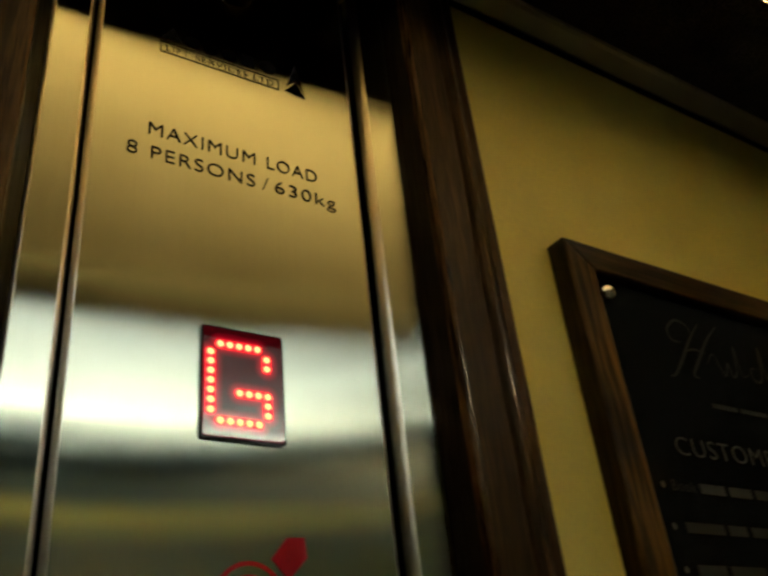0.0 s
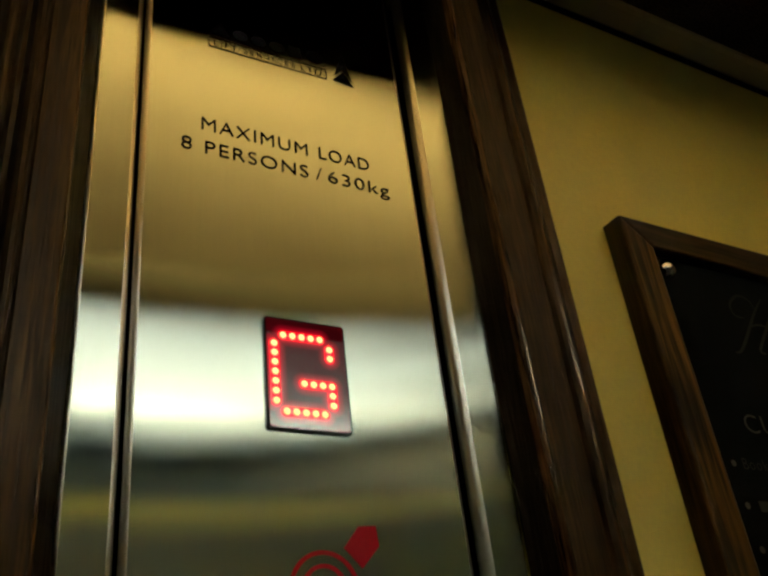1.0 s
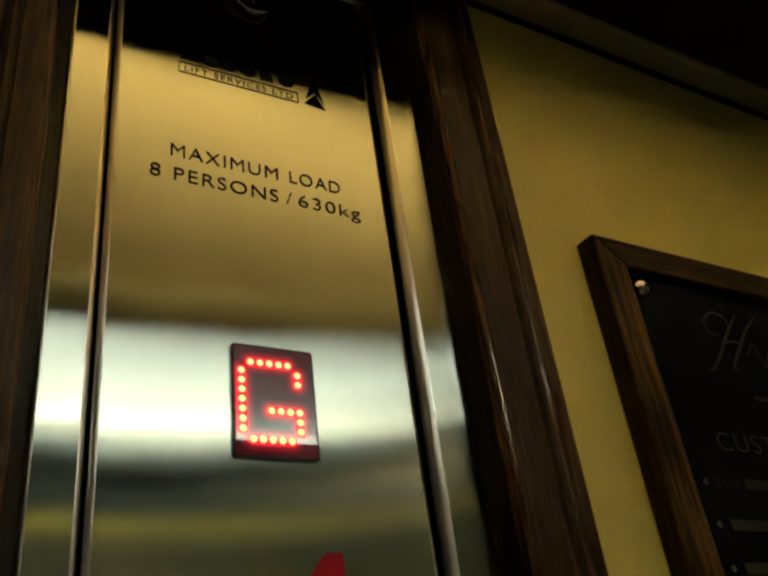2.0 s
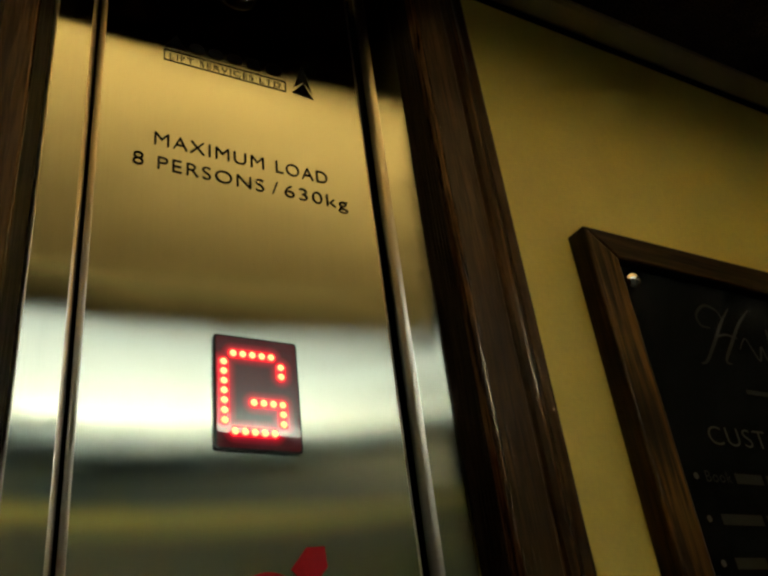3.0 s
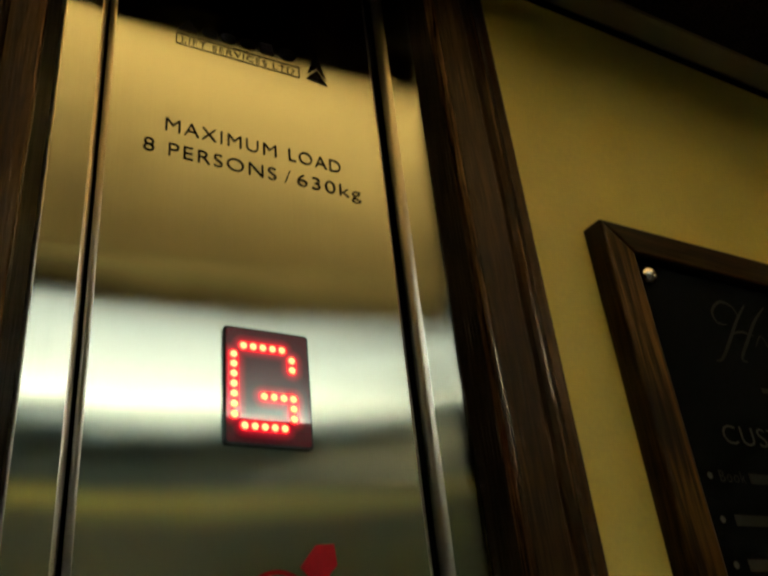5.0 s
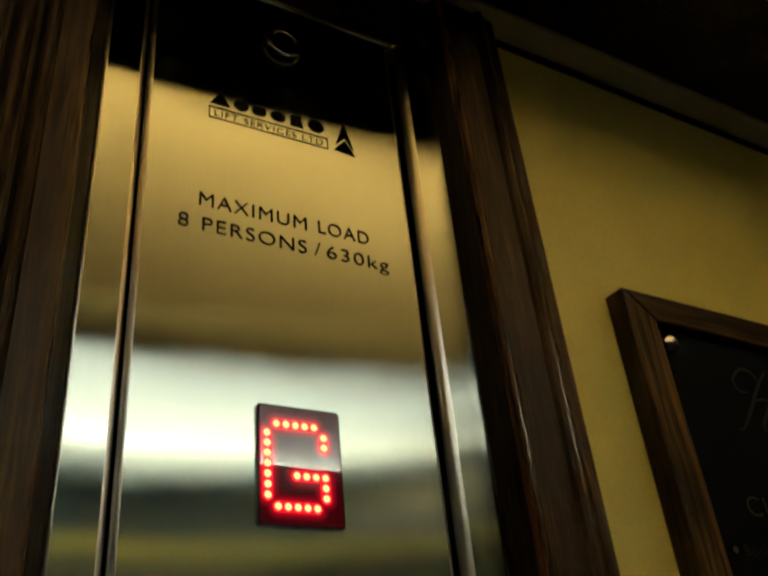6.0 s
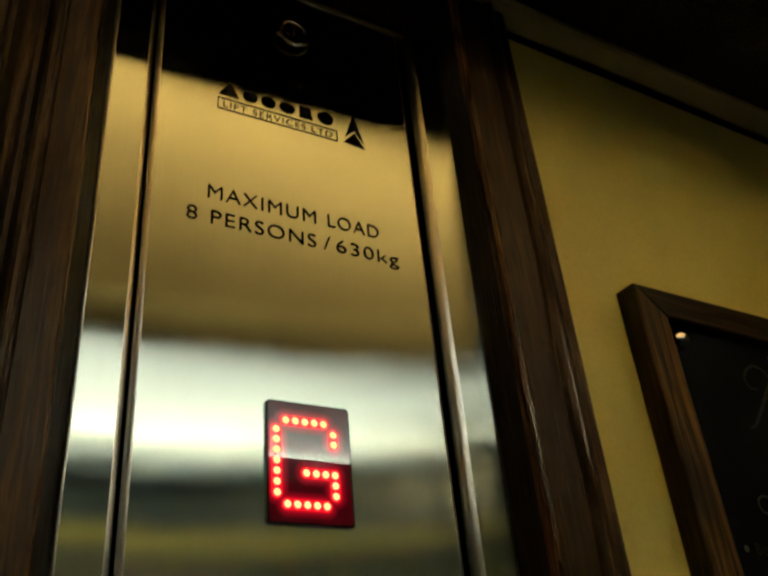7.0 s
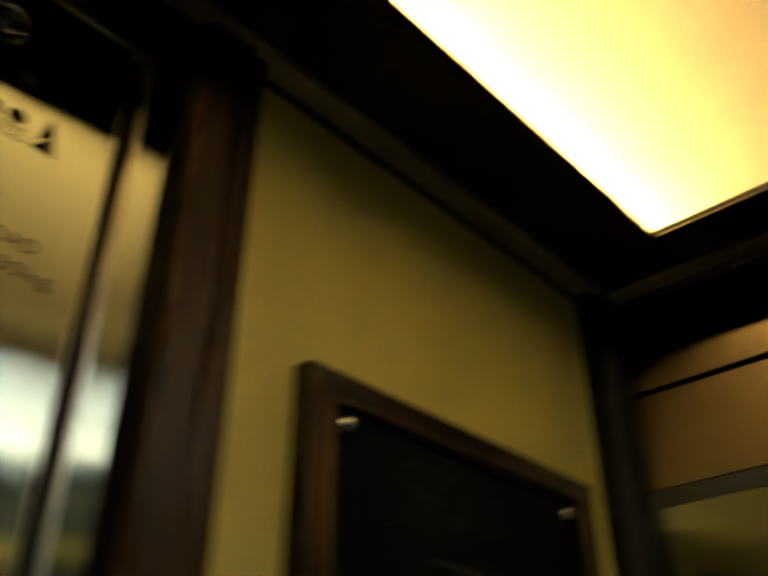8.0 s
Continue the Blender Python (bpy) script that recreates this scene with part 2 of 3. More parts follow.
def lettering(text, x0, x1, z0, z1, y, depth=0.0003, spacing=1.12, reference=None):
    """Words in the built-in font, fitted between x0 and x1, with capitals from z0 to z1."""
    cu = bpy.data.curves.new("words", "FONT")
    cu.body, cu.space_character, cu.resolution_u, cu.offset = text, spacing, 4, -0.008
    ob = bpy.data.objects.new("words", cu)
    scene.collection.objects.link(ob)
    dg = bpy.context.evaluated_depsgraph_get()
    me = bpy.data.meshes.new_from_object(ob.evaluated_get(dg))
    bm = bmesh.new()
    bm.from_mesh(me)
    bpy.data.objects.remove(ob)
    bpy.data.meshes.remove(me)
    lo = min(v.co.x for v in bm.verts)
    hi = max(v.co.x for v in bm.verts)
    cap = 0.71
    for v in bm.verts:
        u, w, d = v.co
        v.co = Vector((x0 + (u - lo) / (hi - lo) * (x1 - x0), y - depth, z0 + w / cap * (z1 - z0)))
    bmesh.ops.recalc_face_normals(bm, faces=bm.faces[:])
    return bm


# ---------------------------------------------------------------- the car's shell
T = 0.03
floor = part("floor", box(XW - T, XE + T, YS - T, T, -T, 0), FLOOR_VINYL)
tagged(floor, "beige grey vinyl floor of the lift car", "floor", kind="structure")

# the panel wall has a recess for the control panel
bm = bmesh.new()
for x0, x1, z0, z1 in ((XW - T, -0.1350, 0, Z_CEIL), (0.1350, XE + T, 0, Z_CEIL), (-0.1350, 0.1350, 0, 0.69), (-0.1350, 0.1350, 2.105, Z_CEIL)):
    piece = box(x0, x1, 0, T, z0, z1)
    me = bpy.data.meshes.new("piece")
    piece.to_mesh(me)
    piece.free()
    bm.from_mesh(me)
    bpy.data.meshes.remove(me)
wall_north = part("wall_north", bm, WALL_PAINT)
tagged(wall_north, "cream lift wall carrying the control panel", "wall", kind="structure")
wall_west = part("wall_west", box(XW - T, XW, YS, 0, 0, Z_CEIL), WALL_PAINT)
tagged(wall_west, "cream side wall above added dark panelling", "wall", kind="structure")
# unseen dark panelling, added to cut the light bounced from this wall
part("unseen_panel", box(XW, XW + 0.014, YS + 0.02, -0.02, 0.1, 2.03, 0.003), WOOD_TRIM, wall_west, "unseen dark panelling added to cut bounced light")
wall_south = part("wall_south", box(XW - T, XE + T, YS - T, YS, 0, Z_CEIL), WALL_PAINT)
tagged(wall_south, "cream wall with unseen panels added for the reflection in the steel", "wall", kind="structure")
# unseen panels, added for the bands they reflect in the steel
part("unseen_panel", box(XW + 0.02, XE - 0.02, YS, YS + 0.014, 0.1, 2.002, 0.003), PANEL_GREEN, wall_south, "unseen grey-green panel added for the reflection in the steel")
part("unseen_upper_panel", box(XW + 0.02, XE - 0.02, YS, YS + 0.010, 2.044, 2.165, 0.003), PANEL_BLUE, wall_south, "unseen blue-grey panel added for the reflection in the steel")
wall_east = part("wall_east", box(XE, XE + T, YS, 0, 0, Z_CEIL), FLAT_BLACK)
tagged(wall_east, "lift wall clad with brushed bronze-tinted steel panels", "wall", kind="structure")
part("panel", box(XE - 0.008, XE, YS + 0.02, -0.033, 1.9035, 2.0245, 0.0015), BRONZE, wall_east, "brushed bronze-tinted steel panel")
# a dark strip across the wall, with plainer steel below it
part("dark_strip", box(XE - 0.0065, XE, YS + 0.02, -0.033, 1.8825, 1.9035, 0.0010), BAR_PAINT, wall_east, "dark strip across the wall")
part("panel", box(XE - 0.008, XE, YS + 0.02, -0.033, 0.02, 1.8825, 0.0015), STEEL_STRIP, wall_east, "brushed plain steel panel")
part("panel", box(XE - 0.008, XE, YS + 0.02, -0.033, 2.0305, 2.166, 0.0015), BRONZE, wall_east, "brushed bronze-tinted steel header panel")

# dropped ceiling: a dark frame round a large opening; the lit ceiling lies above it in a wider void
VX0, VX1, VY0, VY1 = -0.95, 1.02, -1.68, 0.20
bm = bmesh.new()
outer = [(VX0, VY0), (VX1, VY0), (VX1, VY1), (VX0, VY1)]
inner = [(OX0, OY0), (OX1, OY0), (OX1, OY1), (OX0, OY1)]
lower = [(OX0 + 0.036, OY0 + 0.036), (0.672, OY0 + 0.036), (0.672, -0.163), (OX0 + 0.036, -0.163)]
bead = [(OX0, OY0 + 0.004), (0.704, OY0 + 0.004), (0.704, -0.131), (OX0, -0.131)]
back = [(OX0 - 0.012, OY0 - 0.012), (OX1 + 0.012, OY0 - 0.012), (OX1 + 0.012, OY1 + 0.012), (OX0 - 0.012, OY1 + 0.012)]
lvl = {}
for key, ring_pts, z in (("ol", outer, Z_CEIL), ("fl", bead, Z_CEIL), ("fb", bead, Z_BEAD + 0.004), ("il", lower, Z_BEAD), ("ih", inner, Z_LIP), ("bh", back, Z_LIP), ("bl", back, Z_CEIL + 0.014), ("oh", outer, Z_CEIL + 0.014)):
    lvl[key] = [bm.verts.new((x, y, z)) for x, y in ring_pts]
order = ("ol", "fl", "fb", "il", "ih", "bh", "bl", "oh", "ol")
for a, b in zip(order, order[1:]):
    for i in range(4):
        j = (i + 1) % 4
        bm.faces.new((lvl[a][i], lvl[a][j], lvl[b][j], lvl[b][i]))
bmesh.ops.recalc_face_normals(bm, faces=bm.faces[:])
ceiling = part("ceiling", bm, WOOD_CEIL)
tagged(ceiling, "black stained dropped ceiling frame round a lit opening", "ceiling", kind="structure")

# unseen grey strip added on the lip opposite the panel, to lighten its reflection
edge = [(OY0 + 0.0385, Z_BEAD + 0.001), (OY0 + 0.0025, Z_LIP - 0.001), (OY0 + 0.0005, Z_LIP - 0.002), (OY0 + 0.0365, Z_BEAD)]
bm = extruded(edge, OX0 + 0.038, 0.670)
bm.transform(Matrix(((0, 0, 1, 0), (1, 0, 0, 0), (0, 1, 0, 0), (0, 0, 0, 1))))
bmesh.ops.recalc_face_normals(bm, faces=bm.faces[:])
part("reflection_strip", bm, LIP_GREY, ceiling, "slate grey strip added for the reflection in the steel")

# the void above: ivory lid with a low divider and closed sides
raised = part("ceiling_raised", box(VX0, VX1, VY0, VY1, Z_RAISED, Z_RAISED + 0.02), RAISED_PAINT)
# unseen sides, made dark to keep stray light off the wall
for x0, x1, y0, y1 in ((VX0, VX0 + 0.01, VY0, VY1), (VX1 - 0.01, VX1, VY0, VY1), (VX0 + 0.01, VX1 - 0.01, VY0, VY0 + 0.01), (VX0 + 0.01, VX1 - 0.01, VY1 - 0.01, VY1)):
    part("side_panel", box(x0, x1, y0, y1, Z_CEIL + 0.014, Z_RAISED), VOID_DARK, raised, "unseen side, made dark to keep light off the wall")
# unseen bar, added for the dark band in the steel's reflection
bar = part("ceiling_bar", box(VX0 + 0.01, VX1 - 0.01, DIVIDER - 0.008, DIVIDER + 0.008, DIVIDER_LOW, Z_RAISED, 0.002), BAR_PAINT)
part("bottom_rail", box(VX0 + 0.01, VX1 - 0.01, DIVIDER - 0.014, DIVIDER + 0.014, DIVIDER_LOW - 0.004, DIVIDER_LOW + 0.038, 0.002), WOOD_CEIL, bar, "black stained rail")
tagged(bar, "unseen dark olive cross bar added inside the lit ceiling opening", "ceiling", kind="structure")
tagged(raised, "ivory raised ceiling lit by hidden tubes", "ceiling", kind="structure")


def cornice(name, length, m):
    """A flat moulding in the corner of wall and ceiling; drawn out along local z."""
    prof = [(0, 0), (-0.003, -0.001), (-0.026, -0.001), (-0.030, 0.0005), (-0.031, 0.003), (-0.031, 0.005), (0, 0.005)]
    ob = part(name, extruded(prof, 0, length), CORNICE_PAINT)
    ob.matrix_world = m
    return tagged(ob, "dull beige cornice moulding under the ceiling", "cornice", kind="structure")


# local x becomes the way out of the wall, local y up, local z along the wall
cornice("trim", XE - XW, Matrix(((0, 0, 1, XW), (1, 0, 0, 0), (0, 1, 0, 2.167), (0, 0, 0, 1))))
cornice("trim", -YS - 0.032, Matrix(((1, 0, 0, XE), (0, 0, 1, YS), (0, 1, 0, 2.167), (0, 0, 0, 1))))

# black strips painted in for the shade between the wall covering and the cornice
for x0, x1, y0, y1 in ((0.2112, 0.7565, -0.003, 0.0), (XW, -0.2180, -0.003, 0.0)):
    gap = part("trim", box(x0, x1, y0, y1, 2.159, 2.1655), FLAT_BLACK)
    tagged(gap, "black strip painted for the shade along the top of the wall", "trim", kind="structure")

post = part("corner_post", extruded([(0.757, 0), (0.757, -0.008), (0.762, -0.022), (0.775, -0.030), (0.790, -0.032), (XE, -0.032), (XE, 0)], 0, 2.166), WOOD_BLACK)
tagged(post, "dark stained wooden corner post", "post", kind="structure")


# ---------------------------------------------------------------- ceiling tubes
def tube_lamp(x, y, colour_name, mat, lift):
    """A tube on a batten that stands on the ceiling frame."""
    lamp = thing("fluorescent_lamp", (x, y, Z_CEIL + 0.0145), f"{colour_name} fluorescent tube hidden above the ceiling frame", "lamp", "ceiling tubes")
    part("batten", box(-0.70, 0.70, -0.016, 0.016, 0.0, lift - 0.0095, 0.001), RAISED_PAINT, lamp, "white metal batten")
    bm = bmesh.new()
    bmesh.ops.create_cone(bm, segments=20, radius1=0.008, radius2=0.008, depth=1.34, cap_ends=True)
    bm.transform(Matrix.Translation((0, 0, lift)) @ Matrix.Rotation(math.pi / 2, 4, "Y"))
    part("tube", bm, mat, lamp, "lit glass tube", smooth=False)
    for s in (-1, 1):
        part("holder", box(s * 0.682 - 0.008, s * 0.682 + 0.008, -0.010, 0.010, lift - 0.0105, lift + 0.0115, 0.002), RAISED_PAINT, lamp)
    return lamp


tube_lamp(0.29, 0.000, "warm yellow", TUBE_WARM, 0.026)
tube_lamp(0.30, -1.392, "cool white", TUBE_COOL, 0.028)

# ---------------------------------------------------------------- control panel
cop = thing("control_panel", (0, 0.0062, 1.60), "brushed stainless steel lift control panel with red floor display", "control panel")
C = -1.60    # heights below are above the floor; the panel's own origin lies at 1.60 m


def on_panel(name, bm, mat, label="", parent=None, smooth=False):
    bm.transform(Matrix.Translation((0, 0, C)))
    return part(name, bm, mat, parent or cop, label, smooth=smooth)


P_TOP, P_LOW = 2.099, 0.70
on_panel("back_box", box(-0.1345, 0.1345, 0.0130, 0.022, P_LOW, P_TOP + 0.004), FLAT_BLACK, "dark recess behind the plates")


def rounded_plate(x0, x1, r_left, r_right, y_front, y_back, z0, z1):
    pts = [(x0, y_back)]
    for i in range(7):
        a = math.pi / 2 * i / 6
        pts.append((x0 + r_left * (1 - math.cos(a)), y_front + r_left * (1 - math.sin(a))))
    for i in range(7):
        a = math.pi / 2 * (1 - i / 6)
        pts.append((x1 - r_right * (1 - math.cos(a)), y_front + r_right * (1 - math.sin(a))))
    pts.append((x1, y_back))
    return extruded(pts, z0, z1)


def worn_edges(ob):
    """The rounded edges of a plate are rubbed smooth, without the grain of its face."""
    ob.data.materials.append(EDGE_BEAD)
    for face in ob.data.polygons:
        if abs(face.normal.z) < 0.5 and 0.2 < -face.normal.y < 0.995:
            face.material_index = 1
    return ob


faceplate = worn_edges(on_panel("faceplate", rounded_plate(-0.1014, 0.0955, 0.0038, 0.0030, -0.006, 0.0038, P_LOW, P_TOP), STEEL, "engraved brushed steel faceplate"))
on_panel("top_edge", box(-0.0985, 0.0975, -0.0068, -0.0015, P_TOP, P_TOP + 0.0016, 0.0004), STEEL_EDGE, "bright folded top edge")
left_strip = rounded_plate(-0.1308, -0.1032, 0.0030, 0.0036, -0.006, 0.0038, P_LOW, P_TOP + 0.0056)
for v in left_strip.verts:      # this strip leans forward a little at the top
    v.co.y -= 0.0048 * (v.co.z - 1.75)
worn_edges(on_panel("side_strip", left_strip, STEEL_STRIP))
# the other strip has a sloped flank and a bright rounded arris
flank = [(0.0994, 0.0125), (0.1000, 0.0120), (0.1028, 0.0060)]
arris = [(0.1108 - 0.0076 * math.cos(radians(a)), 0.0018 - 0.0080 * math.sin(radians(a))) for a in range(0, 91, 6)]
right_strip = extruded(flank + arris + [(0.1114, -0.0062), (0.1346, -0.0062), (0.1346, 0.0125)], P_LOW, P_TOP + 0.0056)
for v in right_strip.verts:
    v.co.y -= 0.008 * (v.co.z - 1.75)
strip = worn_edges(on_panel("side_strip", right_strip, STEEL_STRIP))
strip.data.materials.append(FLAT_BLACK)        # the groove's darkness is painted black on the foot of the flank
for face in strip.data.polygons:
    if 0.1000 < face.center.x < 0.1030 and abs(face.normal.z) < 0.5 and face.normal.y < 0:
        face.material_index = 2

FACE = -0.0062
# floor display
def rounded_rect(x0, x1, z0, z1, r, n=5):
    pts = []
    for cx, cz, a0 in ((x1 - r, z1 - r, 0), (x0 + r, z1 - r, 90), (x0 + r, z0 + r, 180), (x1 - r, z0 + r, 270)):
        for k in range(n + 1):
            a = radians(a0 + 90 * k / n)
            pts.append((cx + r * math.cos(a), cz + r * math.sin(a)))
    return pts


on_panel("bezel", plate(rounded_rect(-0.0268, 0.0248, 1.6825, 1.7520, 0.0024), FACE, 0.0016), BEZEL, "black plastic bezel")
display = on_panel("display", plate(rounded_rect(-0.0255, 0.0235, 1.6838, 1.7507, 0.0018), FACE, 0.0022), SCREEN, "dark red display window showing a dotted floor letter")
lit = [(c, 0) for c in range(1, 6)] + [(0, r) for r in range(1, 8)] + [(6, 1), (6, 2)]
lit += [(c, 5) for c in range(3, 7)] + [(6, 6), (6, 7)] + [(c, 8) for c in range(1, 6)]
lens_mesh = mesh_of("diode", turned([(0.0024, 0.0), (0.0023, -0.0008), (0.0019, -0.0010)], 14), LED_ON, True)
core_mesh = mesh_of("core", turned([(0.0019, -0.0010), (0.0014, -0.0013), (0.0008, -0.0015), (0.0, -0.0016)], 14), LED_CORE, True)
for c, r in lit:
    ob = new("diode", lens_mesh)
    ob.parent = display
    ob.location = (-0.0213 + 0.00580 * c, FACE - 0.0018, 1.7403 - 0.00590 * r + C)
    centre = new("core", core_mesh)
    centre.parent = ob

for words, x0, x1, z0, z1 in (("MAXIMUM", -0.0632, 0.0112, 1.8832, 1.8940), ("LOAD", 0.0200, 0.0590, 1.8836, 1.8944),
                              ("8", -0.0762, -0.0694, 1.8640, 1.8748), ("PERSONS", -0.0608, 0.0105, 1.8640, 1.8746),
                              ("/", 0.0160, 0.0208, 1.8645, 1.8755), ("630kg", 0.0252, 0.0730, 1.8645, 1.8750)):
    on_panel("lettering", lettering(words, x0, x1, z0, z1, FACE), INK, "engraved black characters")

# maker's mark: plain dark shapes, a ruled box and a pointed arrowhead, tilted to fit the camera's view
def on_mark(name, bm, mat, label=""):
    for v in bm.verts:
        v.co.z += 0.0010 + 0.022 * (v.co.x + 0.058)
    return on_panel(name, bm, mat, label)


MARK_LOW = 1.9722
on_mark("mark_shape", plate([(-0.0580, MARK_LOW), (-0.0430, MARK_LOW), (-0.0500, MARK_LOW + 0.0128)], FACE, 0.0003), INK, "dark printed triangle")
for cx, rx, rz in ((-0.0352, 0.0056, 0.0050), (-0.0216, 0.0056, 0.0050), (-0.0072, 0.0060, 0.0050), (0.0230, 0.0066, 0.0060)):
    on_mark("mark_shape", plate([(cx + rx * math.cos(math.pi * k / 10), MARK_LOW + rz * (1 + math.sin(math.pi * k / 10))) for k in range(20)], FACE, 0.0003), INK, "dark printed oval")
on_mark("mark_shape", plate([(0.0022, MARK_LOW), (0.0126, MARK_LOW), (0.0110, MARK_LOW + 0.0108), (0.0022, MARK_LOW + 0.0108)], FACE, 0.0003), INK, "dark printed block")
for x0, x1, z0, z1 in ((-0.0585, 0.0320, 1.9686, 1.9693), (-0.0585, 0.0320, 1.9590, 1.9597), (-0.0585, -0.0579, 1.9597, 1.9686), (0.0314, 0.0320, 1.9597, 1.9686)):
    on_mark("mark_rule", box(x0, x1, FACE - 0.0003, FACE, z0, z1), INK)
on_mark("lettering", lettering("LIFT SERVICES LTD", -0.0545, 0.0280, 1.9614, 1.9668, FACE), INK, "small printed capitals")
on_panel("arrowhead", plate([(0.0464, 1.9938), (0.0535, 1.9672), (0.0465, 1.9772), (0.0384, 1.9690)], FACE, 0.0003), INK, "black pointed mark")
on_panel("arrowhead", plate([(0.0465, 1.9752), (0.0543, 1.9618), (0.0369, 1.9638)], FACE, 0.0003), INK, "black chevron mark")

# red warning sign below the display
on_panel("sign_ring", ring(0.0015, 1.5991, 0.0198, 0.0175, FACE, 0.0003), RED_INK, "red ring")
on_panel("sign_ring", ring(0.0015, 1.5991, 0.0130, 0.0108, FACE, 0.0003), RED_INK, "red ring")
on_panel("sign_arrow", plate([(0.0140, 1.6203), (0.0235, 1.6316), (0.0340, 1.6322), (0.0350, 1.6213), (0.0240, 1.6098)], FACE, 0.0004), RED_INK, "red pointed patch")

# round key switch at the top
torus = [(0.0152, 0.0)] + [(0.0120 + 0.0032 * math.cos(radians(a)), -0.0020 - 0.0032 * math.sin(radians(a))) for a in range(0, 181, 15)] + [(0.0088, -0.0008), (0.0, -0.0008)]
switch = part("key_switch", turned(torus, 40), CHROME_DULL, cop, "chromed round key switch", smooth=True)
switch.location = (-0.002, FACE, 2.0540 + C)
core = part("barrel", turned([(0.0065, 0.0), (0.0065, -0.0042), (0.0055, -0.0050), (0.0, -0.0050)], 28), CHROME_DULL, switch)
part("key_slot", box(-0.0007, 0.0007, -0.0056, -0.0049, -0.0042, 0.0042), BEZEL, switch)


# ---------------------------------------------------------------- wooden surround of the panel
# x ranges: the worn arris, then two ridges with a painted sheen
WORN_AND_SHEEN = ((0.1434, 0.1528), (0.1874, 0.1896), (-0.1425, -0.1400))


def surround(name, prof, z0, z1):
    ob = part(name, extruded(prof, z0, z1), WOOD_TRIM, smooth=True, crease=21)
    ob.data.materials.append(WOOD_WORN_SHEEN)
    for face in ob.data.polygons:      # the first arris is rubbed shiny; lighter wood paints a sheen on the others
        if any(lo < face.center.x < hi for lo, hi in WORN_AND_SHEEN) and abs(face.normal.z) < 0.5 and face.normal.y < -0.3:
            face.material_index = 1
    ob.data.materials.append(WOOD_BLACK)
    for face in ob.data.polygons:      # faces turned to the steel are painted near-black for their shade
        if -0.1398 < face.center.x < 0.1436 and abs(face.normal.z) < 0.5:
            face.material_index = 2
    return tagged(ob, "dark stained moulded wooden architrave beside the control panel", "architrave", "panel surround", kind="structure")


def rounded_bead(x0, x1, y0, rise, n=8):
    return [(x0 + (x1 - x0) * k / n, y0 - rise * math.sin(math.pi * k / n)) for k in range(n + 1)]


# one side: sloped inner face with fine reeds, worn arris, flat, bead and outer fillet
REEDS = [(0.1374 + 0.0060 * k / 10 - (0.0002 if k % 2 else 0.0), -0.0058 - 0.0110 * k / 10 - (0.0002 if k % 2 else 0.0)) for k in range(11)]
PROF_A = [(0.1341, 0.0), (0.1341, -0.0020), (0.1370, -0.0050)] + REEDS + [(0.1440, -0.0178)] + rounded_bead(0.1452, 0.1518, -0.0208, 0.0022) + [(0.1530, -0.0190), (0.1800, -0.0190)]
PROF_A += [(0.1812, -0.0178), (0.1832, -0.0178), (0.1848, -0.0205)] + rounded_bead(0.1858, 0.1925, -0.0212, 0.0022) + [(0.1960, -0.0185), (0.1990, -0.0172), (0.2060, -0.0172), (0.2088, -0.0160), (0.2104, -0.0130), (0.2106, 0.0)]
# other side: a chamfer next to the plate, a flat, a fillet, a groove, a bead, a groove and a second flat
PROF_B = [(-0.1308, 0.0), (-0.1308, -0.0030), (-0.1318, -0.0045), (-0.1400, -0.0180), (-0.1413, -0.0197), (-0.1425, -0.0202), (-0.1600, -0.0202), (-0.1612, -0.0190), (-0.1625, -0.0188), (-0.1640, -0.0200), (-0.1660, -0.0200), (-0.1685, -0.0178), (-0.1702, -0.0130), (-0.1712, -0.0100), (-0.1740, -0.0100)]
PROF_B += rounded_bead(-0.1748, -0.1872, -0.0130, 0.0085) + [(-0.1880, -0.0110), (-0.1905, -0.0110), (-0.1915, -0.0185), (-0.1935, -0.0200), (-0.2150, -0.0195), (-0.2170, -0.0170), (-0.2175, 0.0)]
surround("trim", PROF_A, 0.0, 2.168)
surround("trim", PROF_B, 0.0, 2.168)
head_rail = part("trim", box(-0.1341, 0.1341, -0.008, 0, P_TOP + 0.006, 2.168), WOOD_TRIM)
tagged(head_rail, "dark stained wooden head piece above the control panel", "architrave", "panel surround", kind="structure")

# ---------------------------------------------------------------- framed notice board
BX0, BX1, BZ0, BZ1, BW = 0.281, 0.701, 1.291, 1.8872, 0.030
board = thing("notice_board", (BX0, 0, BZ0), "black notice board in a brown stained wooden frame", "notice board")


def on_board(name, bm, mat, label="", parent=None, smooth=False):
    bm.transform(Matrix.Translation((-BX0, 0, -BZ0)))
    return part(name, bm, mat, parent or board, label, smooth=smooth)


def mitred(points, depth):
    bm = plate(points, 0.0, depth)
    edges = [e for e in bm.edges if all(v.co.y < -depth + 1e-6 for v in e.verts)]
    bmesh.ops.bevel(bm, geom=edges, offset=0.0022, segments=2, affect="EDGES", profile=0.5)
    return bm


ix0, ix1, iz0, iz1 = BX0 + BW, BX1 - BW, BZ0 + BW, BZ1 - 0.026
on_board("stile", mitred([(BX0, BZ0), (ix0, iz0), (ix0, iz1), (BX0, BZ1)], 0.020), WOOD_FRAME)
on_board("stile", mitred([(BX1, BZ0), (BX1, BZ1), (ix1, iz1), (ix1, iz0)], 0.020), WOOD_FRAME)
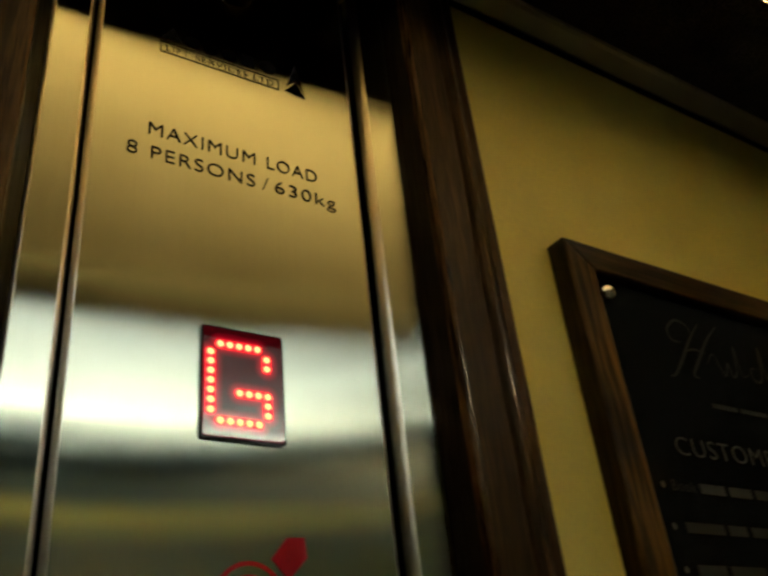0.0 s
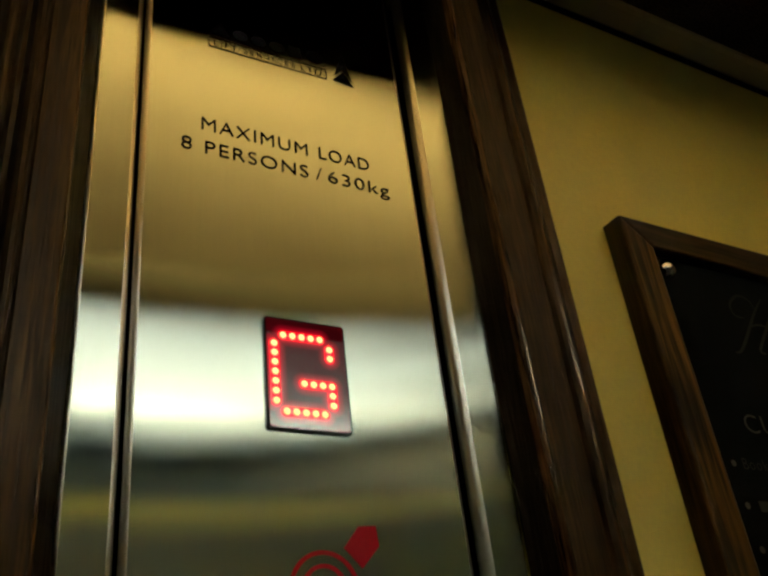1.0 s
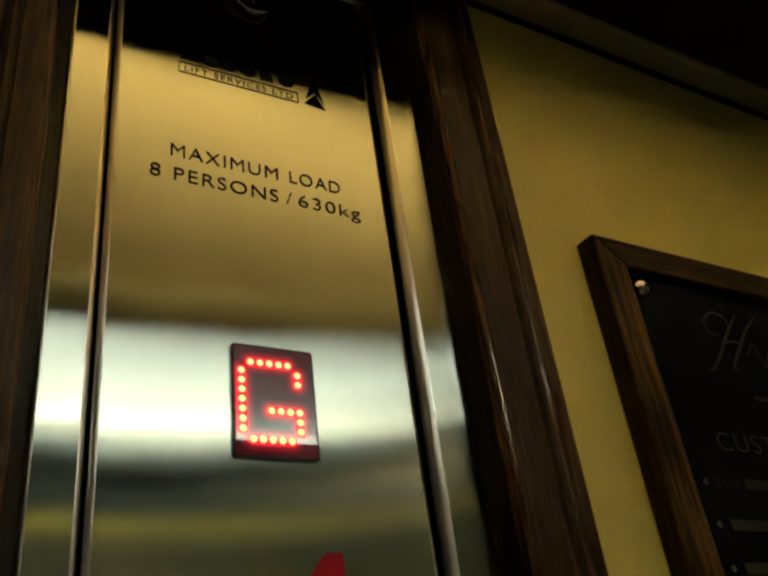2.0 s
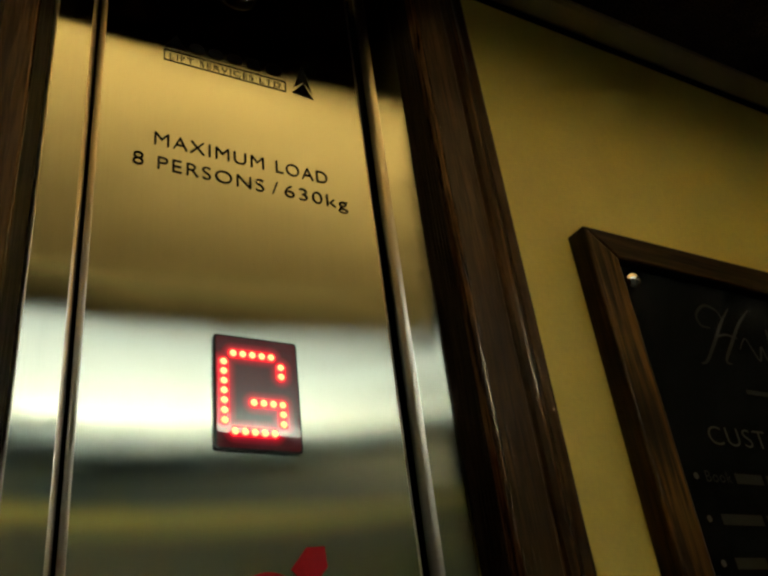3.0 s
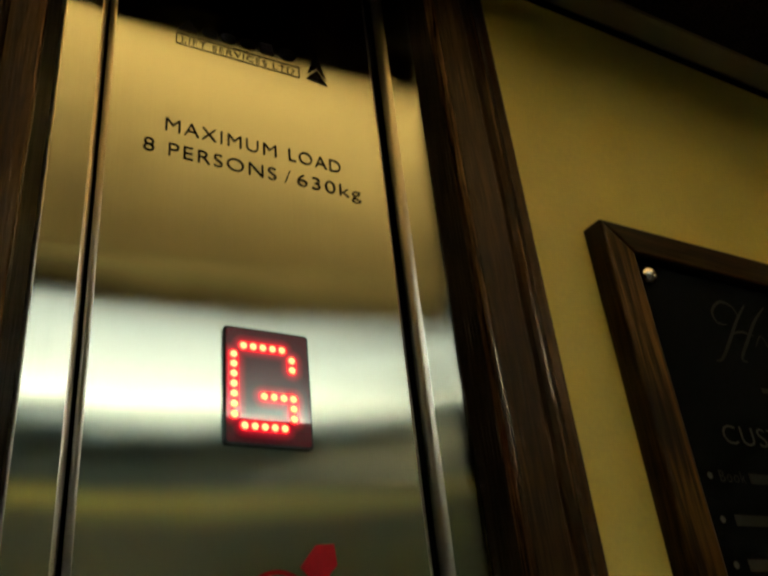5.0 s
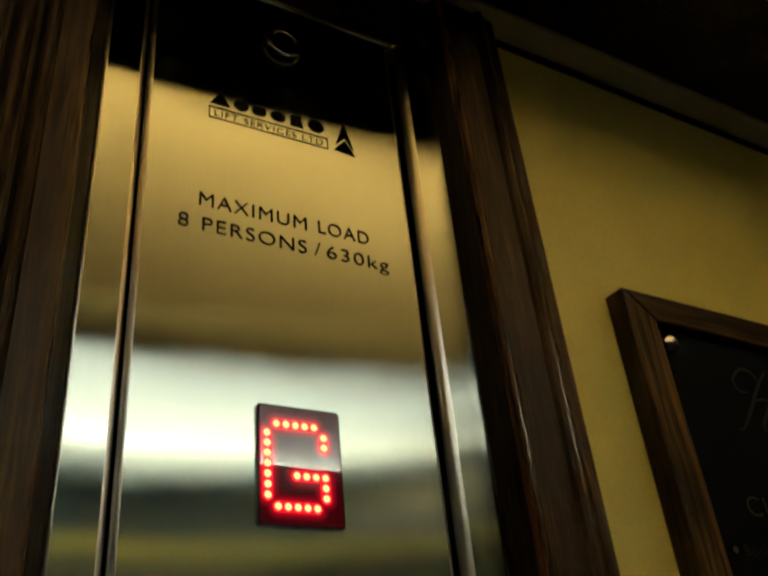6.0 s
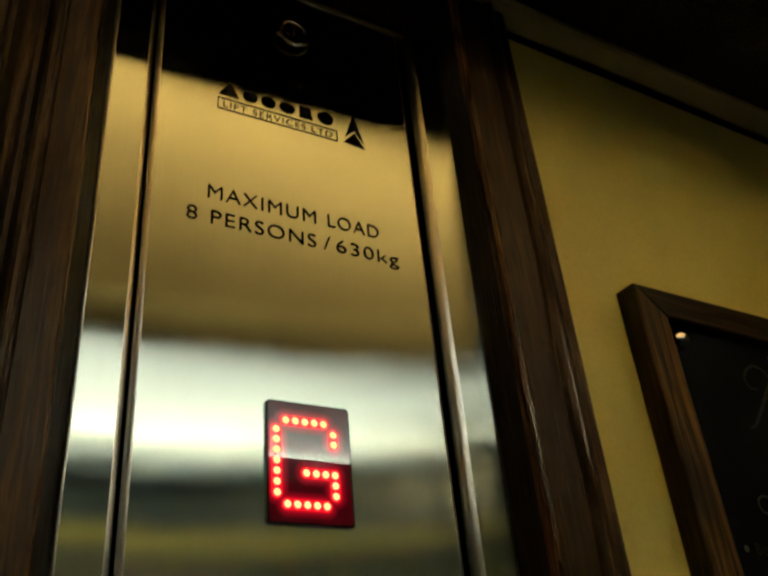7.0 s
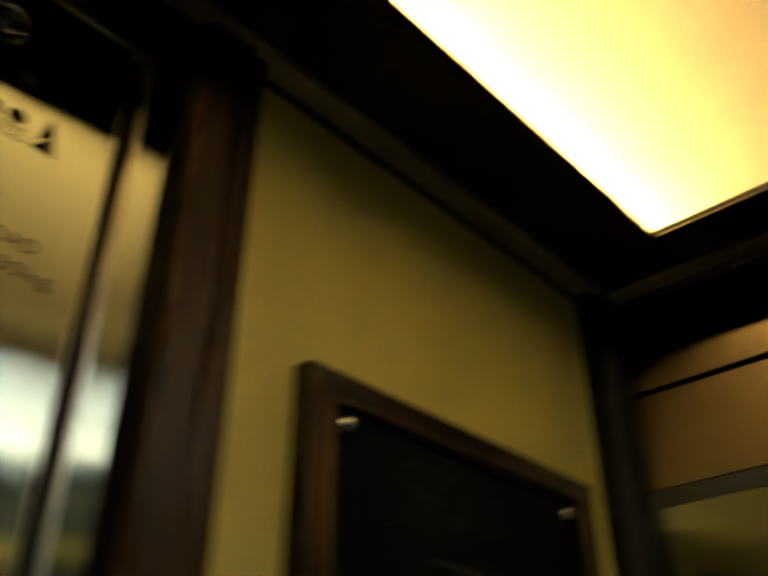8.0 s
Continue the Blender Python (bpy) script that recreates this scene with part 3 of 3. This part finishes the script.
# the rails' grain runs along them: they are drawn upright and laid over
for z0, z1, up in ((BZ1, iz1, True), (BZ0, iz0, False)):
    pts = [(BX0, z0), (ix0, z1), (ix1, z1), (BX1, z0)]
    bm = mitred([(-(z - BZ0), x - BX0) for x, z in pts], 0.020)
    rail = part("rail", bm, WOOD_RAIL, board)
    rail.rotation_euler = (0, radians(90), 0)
on_board("panel", box(ix0 - 0.004, ix1 + 0.004, -0.010, -0.002, iz0 - 0.004, iz1 + 0.004), SIGN_BLACK, "black painted board")
dome = mesh_of("screw", turned([(0.0086, 0.0), (0.0085, -0.0022), (0.0076, -0.0046), (0.0058, -0.0066), (0.0031, -0.0079), (0.0, -0.0083)], 24), CHROME, True)
for sx, sz in ((0.328, 1.8475), (0.654, 1.8475), (0.328, 1.324), (0.654, 1.324)):
    ob = new("screw", dome)
    ob.parent = board
    ob.location = (sx - BX0, -0.0100, sz - BZ0)
    tagged(ob, "chrome dome-headed screw")
on_board("lettering", lettering("CUSTOMER", 0.362, 0.508, 1.7090, 1.7250, -0.0100), SIGN_CREAM, "faded cream capitals")
Y = -0.0100


def ribbon(points, width):
    """A flat painted stroke along points in x and z."""
    bm = bmesh.new()
    rows = []
    n = len(points)
    for k, (x, z) in enumerate(points):
        a, b = points[max(k - 1, 0)], points[min(k + 1, n - 1)]
        d = Vector((b[0] - a[0], b[1] - a[1])).normalized()
        w = width * (0.35 + 0.65 * math.sin(math.pi * k / (n - 1)))
        rows.append((bm.verts.new((x - d.y * w / 2, Y - 0.0003, z + d.x * w / 2)), bm.verts.new((x + d.y * w / 2, Y - 0.0003, z - d.x * w / 2))))
    for (a, b), (c, d) in zip(rows, rows[1:]):
        bm.faces.new((a, b, d, c))
    bmesh.ops.recalc_face_normals(bm, faces=bm.faces[:])
    return bm


# heading: a painted flourish of plain curved strokes
def curve(points, n=8):
    """A smooth line through a few points."""
    ext = [points[0]] + points + [points[-1]]
    out = []
    for p, q, r, u in zip(ext, ext[1:], ext[2:], ext[3:]):
        for k in range(n):
            t = k / n
            out.append(tuple(0.5 * (2 * b + (c - a) * t + (2 * a - 5 * b + 4 * c - d) * t * t + (3 * b - a - 3 * c + d) * t ** 3) for a, b, c, d in zip(p, q, r, u)))
    return out + [points[-1]]


for line, width in (([(0.4106, 1.8165), (0.3990, 1.8175), (0.3975, 1.8277), (0.4115, 1.8387), (0.4259, 1.8362), (0.4298, 1.8271)], 0.0028),
                    ([(0.4442, 1.8412), (0.4258, 1.8226), (0.4078, 1.8011), (0.3912, 1.7830), (0.3827, 1.7798)], 0.0034),
                    ([(0.4716, 1.8437), (0.4512, 1.8265), (0.4314, 1.8044), (0.4165, 1.7863), (0.4226, 1.7839)], 0.0034),
                    ([(0.4105, 1.8071), (0.4271, 1.8123), (0.4420, 1.8107)], 0.0022),
                    ([(0.440, 1.800), (0.452, 1.812), (0.458, 1.800), (0.463, 1.792), (0.471, 1.806), (0.474, 1.793), (0.482, 1.800), (0.488, 1.826), (0.489, 1.797), (0.499, 1.799)], 0.0024),
                    ([(0.516, 1.807), (0.506, 1.806), (0.505, 1.795), (0.518, 1.797), (0.528, 1.832), (0.527, 1.799), (0.536, 1.808), (0.541, 1.798), (0.560, 1.801)], 0.0024)):
    on_board("stroke", ribbon(curve(line), width), SIGN_DIM, "painted flourish stroke")
for x0, x1 in ((0.428, 0.462), (0.467, 0.506), (0.511, 0.548)):
    on_board("text_bar", box(x0, x1, Y - 0.0003, Y, 1.7570, 1.7612), SIGN_DIM)
for x0, x1 in ((0.520, 0.566), (0.574, 0.624)):
    on_board("text_bar", box(x0, x1, Y - 0.0003, Y, 1.7100, 1.7240), SIGN_DIM)
on_board("lettering", lettering("Book", 0.344, 0.372, 1.6790, 1.6880, Y), SIGN_DIM, "faint cream word")
for z, bars in ((1.6830, ((0.377, 0.408), (0.413, 0.442), (0.447, 0.500))), (1.6515, ((0.347, 0.392), (0.397, 0.420), (0.426, 0.486))), (1.6205, ((0.347, 0.380), (0.385, 0.428), (0.434, 0.470)))):
    on_board("bullet", plate([(0.334 + 0.0026 * math.cos(a * math.pi / 5), z + 0.0026 * math.sin(a * math.pi / 5)) for a in range(10)], Y, 0.0003), SIGN_CREAM)
    for x0, x1 in bars:
        on_board("text_bar", box(x0, x1, Y - 0.0003, Y, z - 0.0042, z + 0.0038), SIGN_DIM)
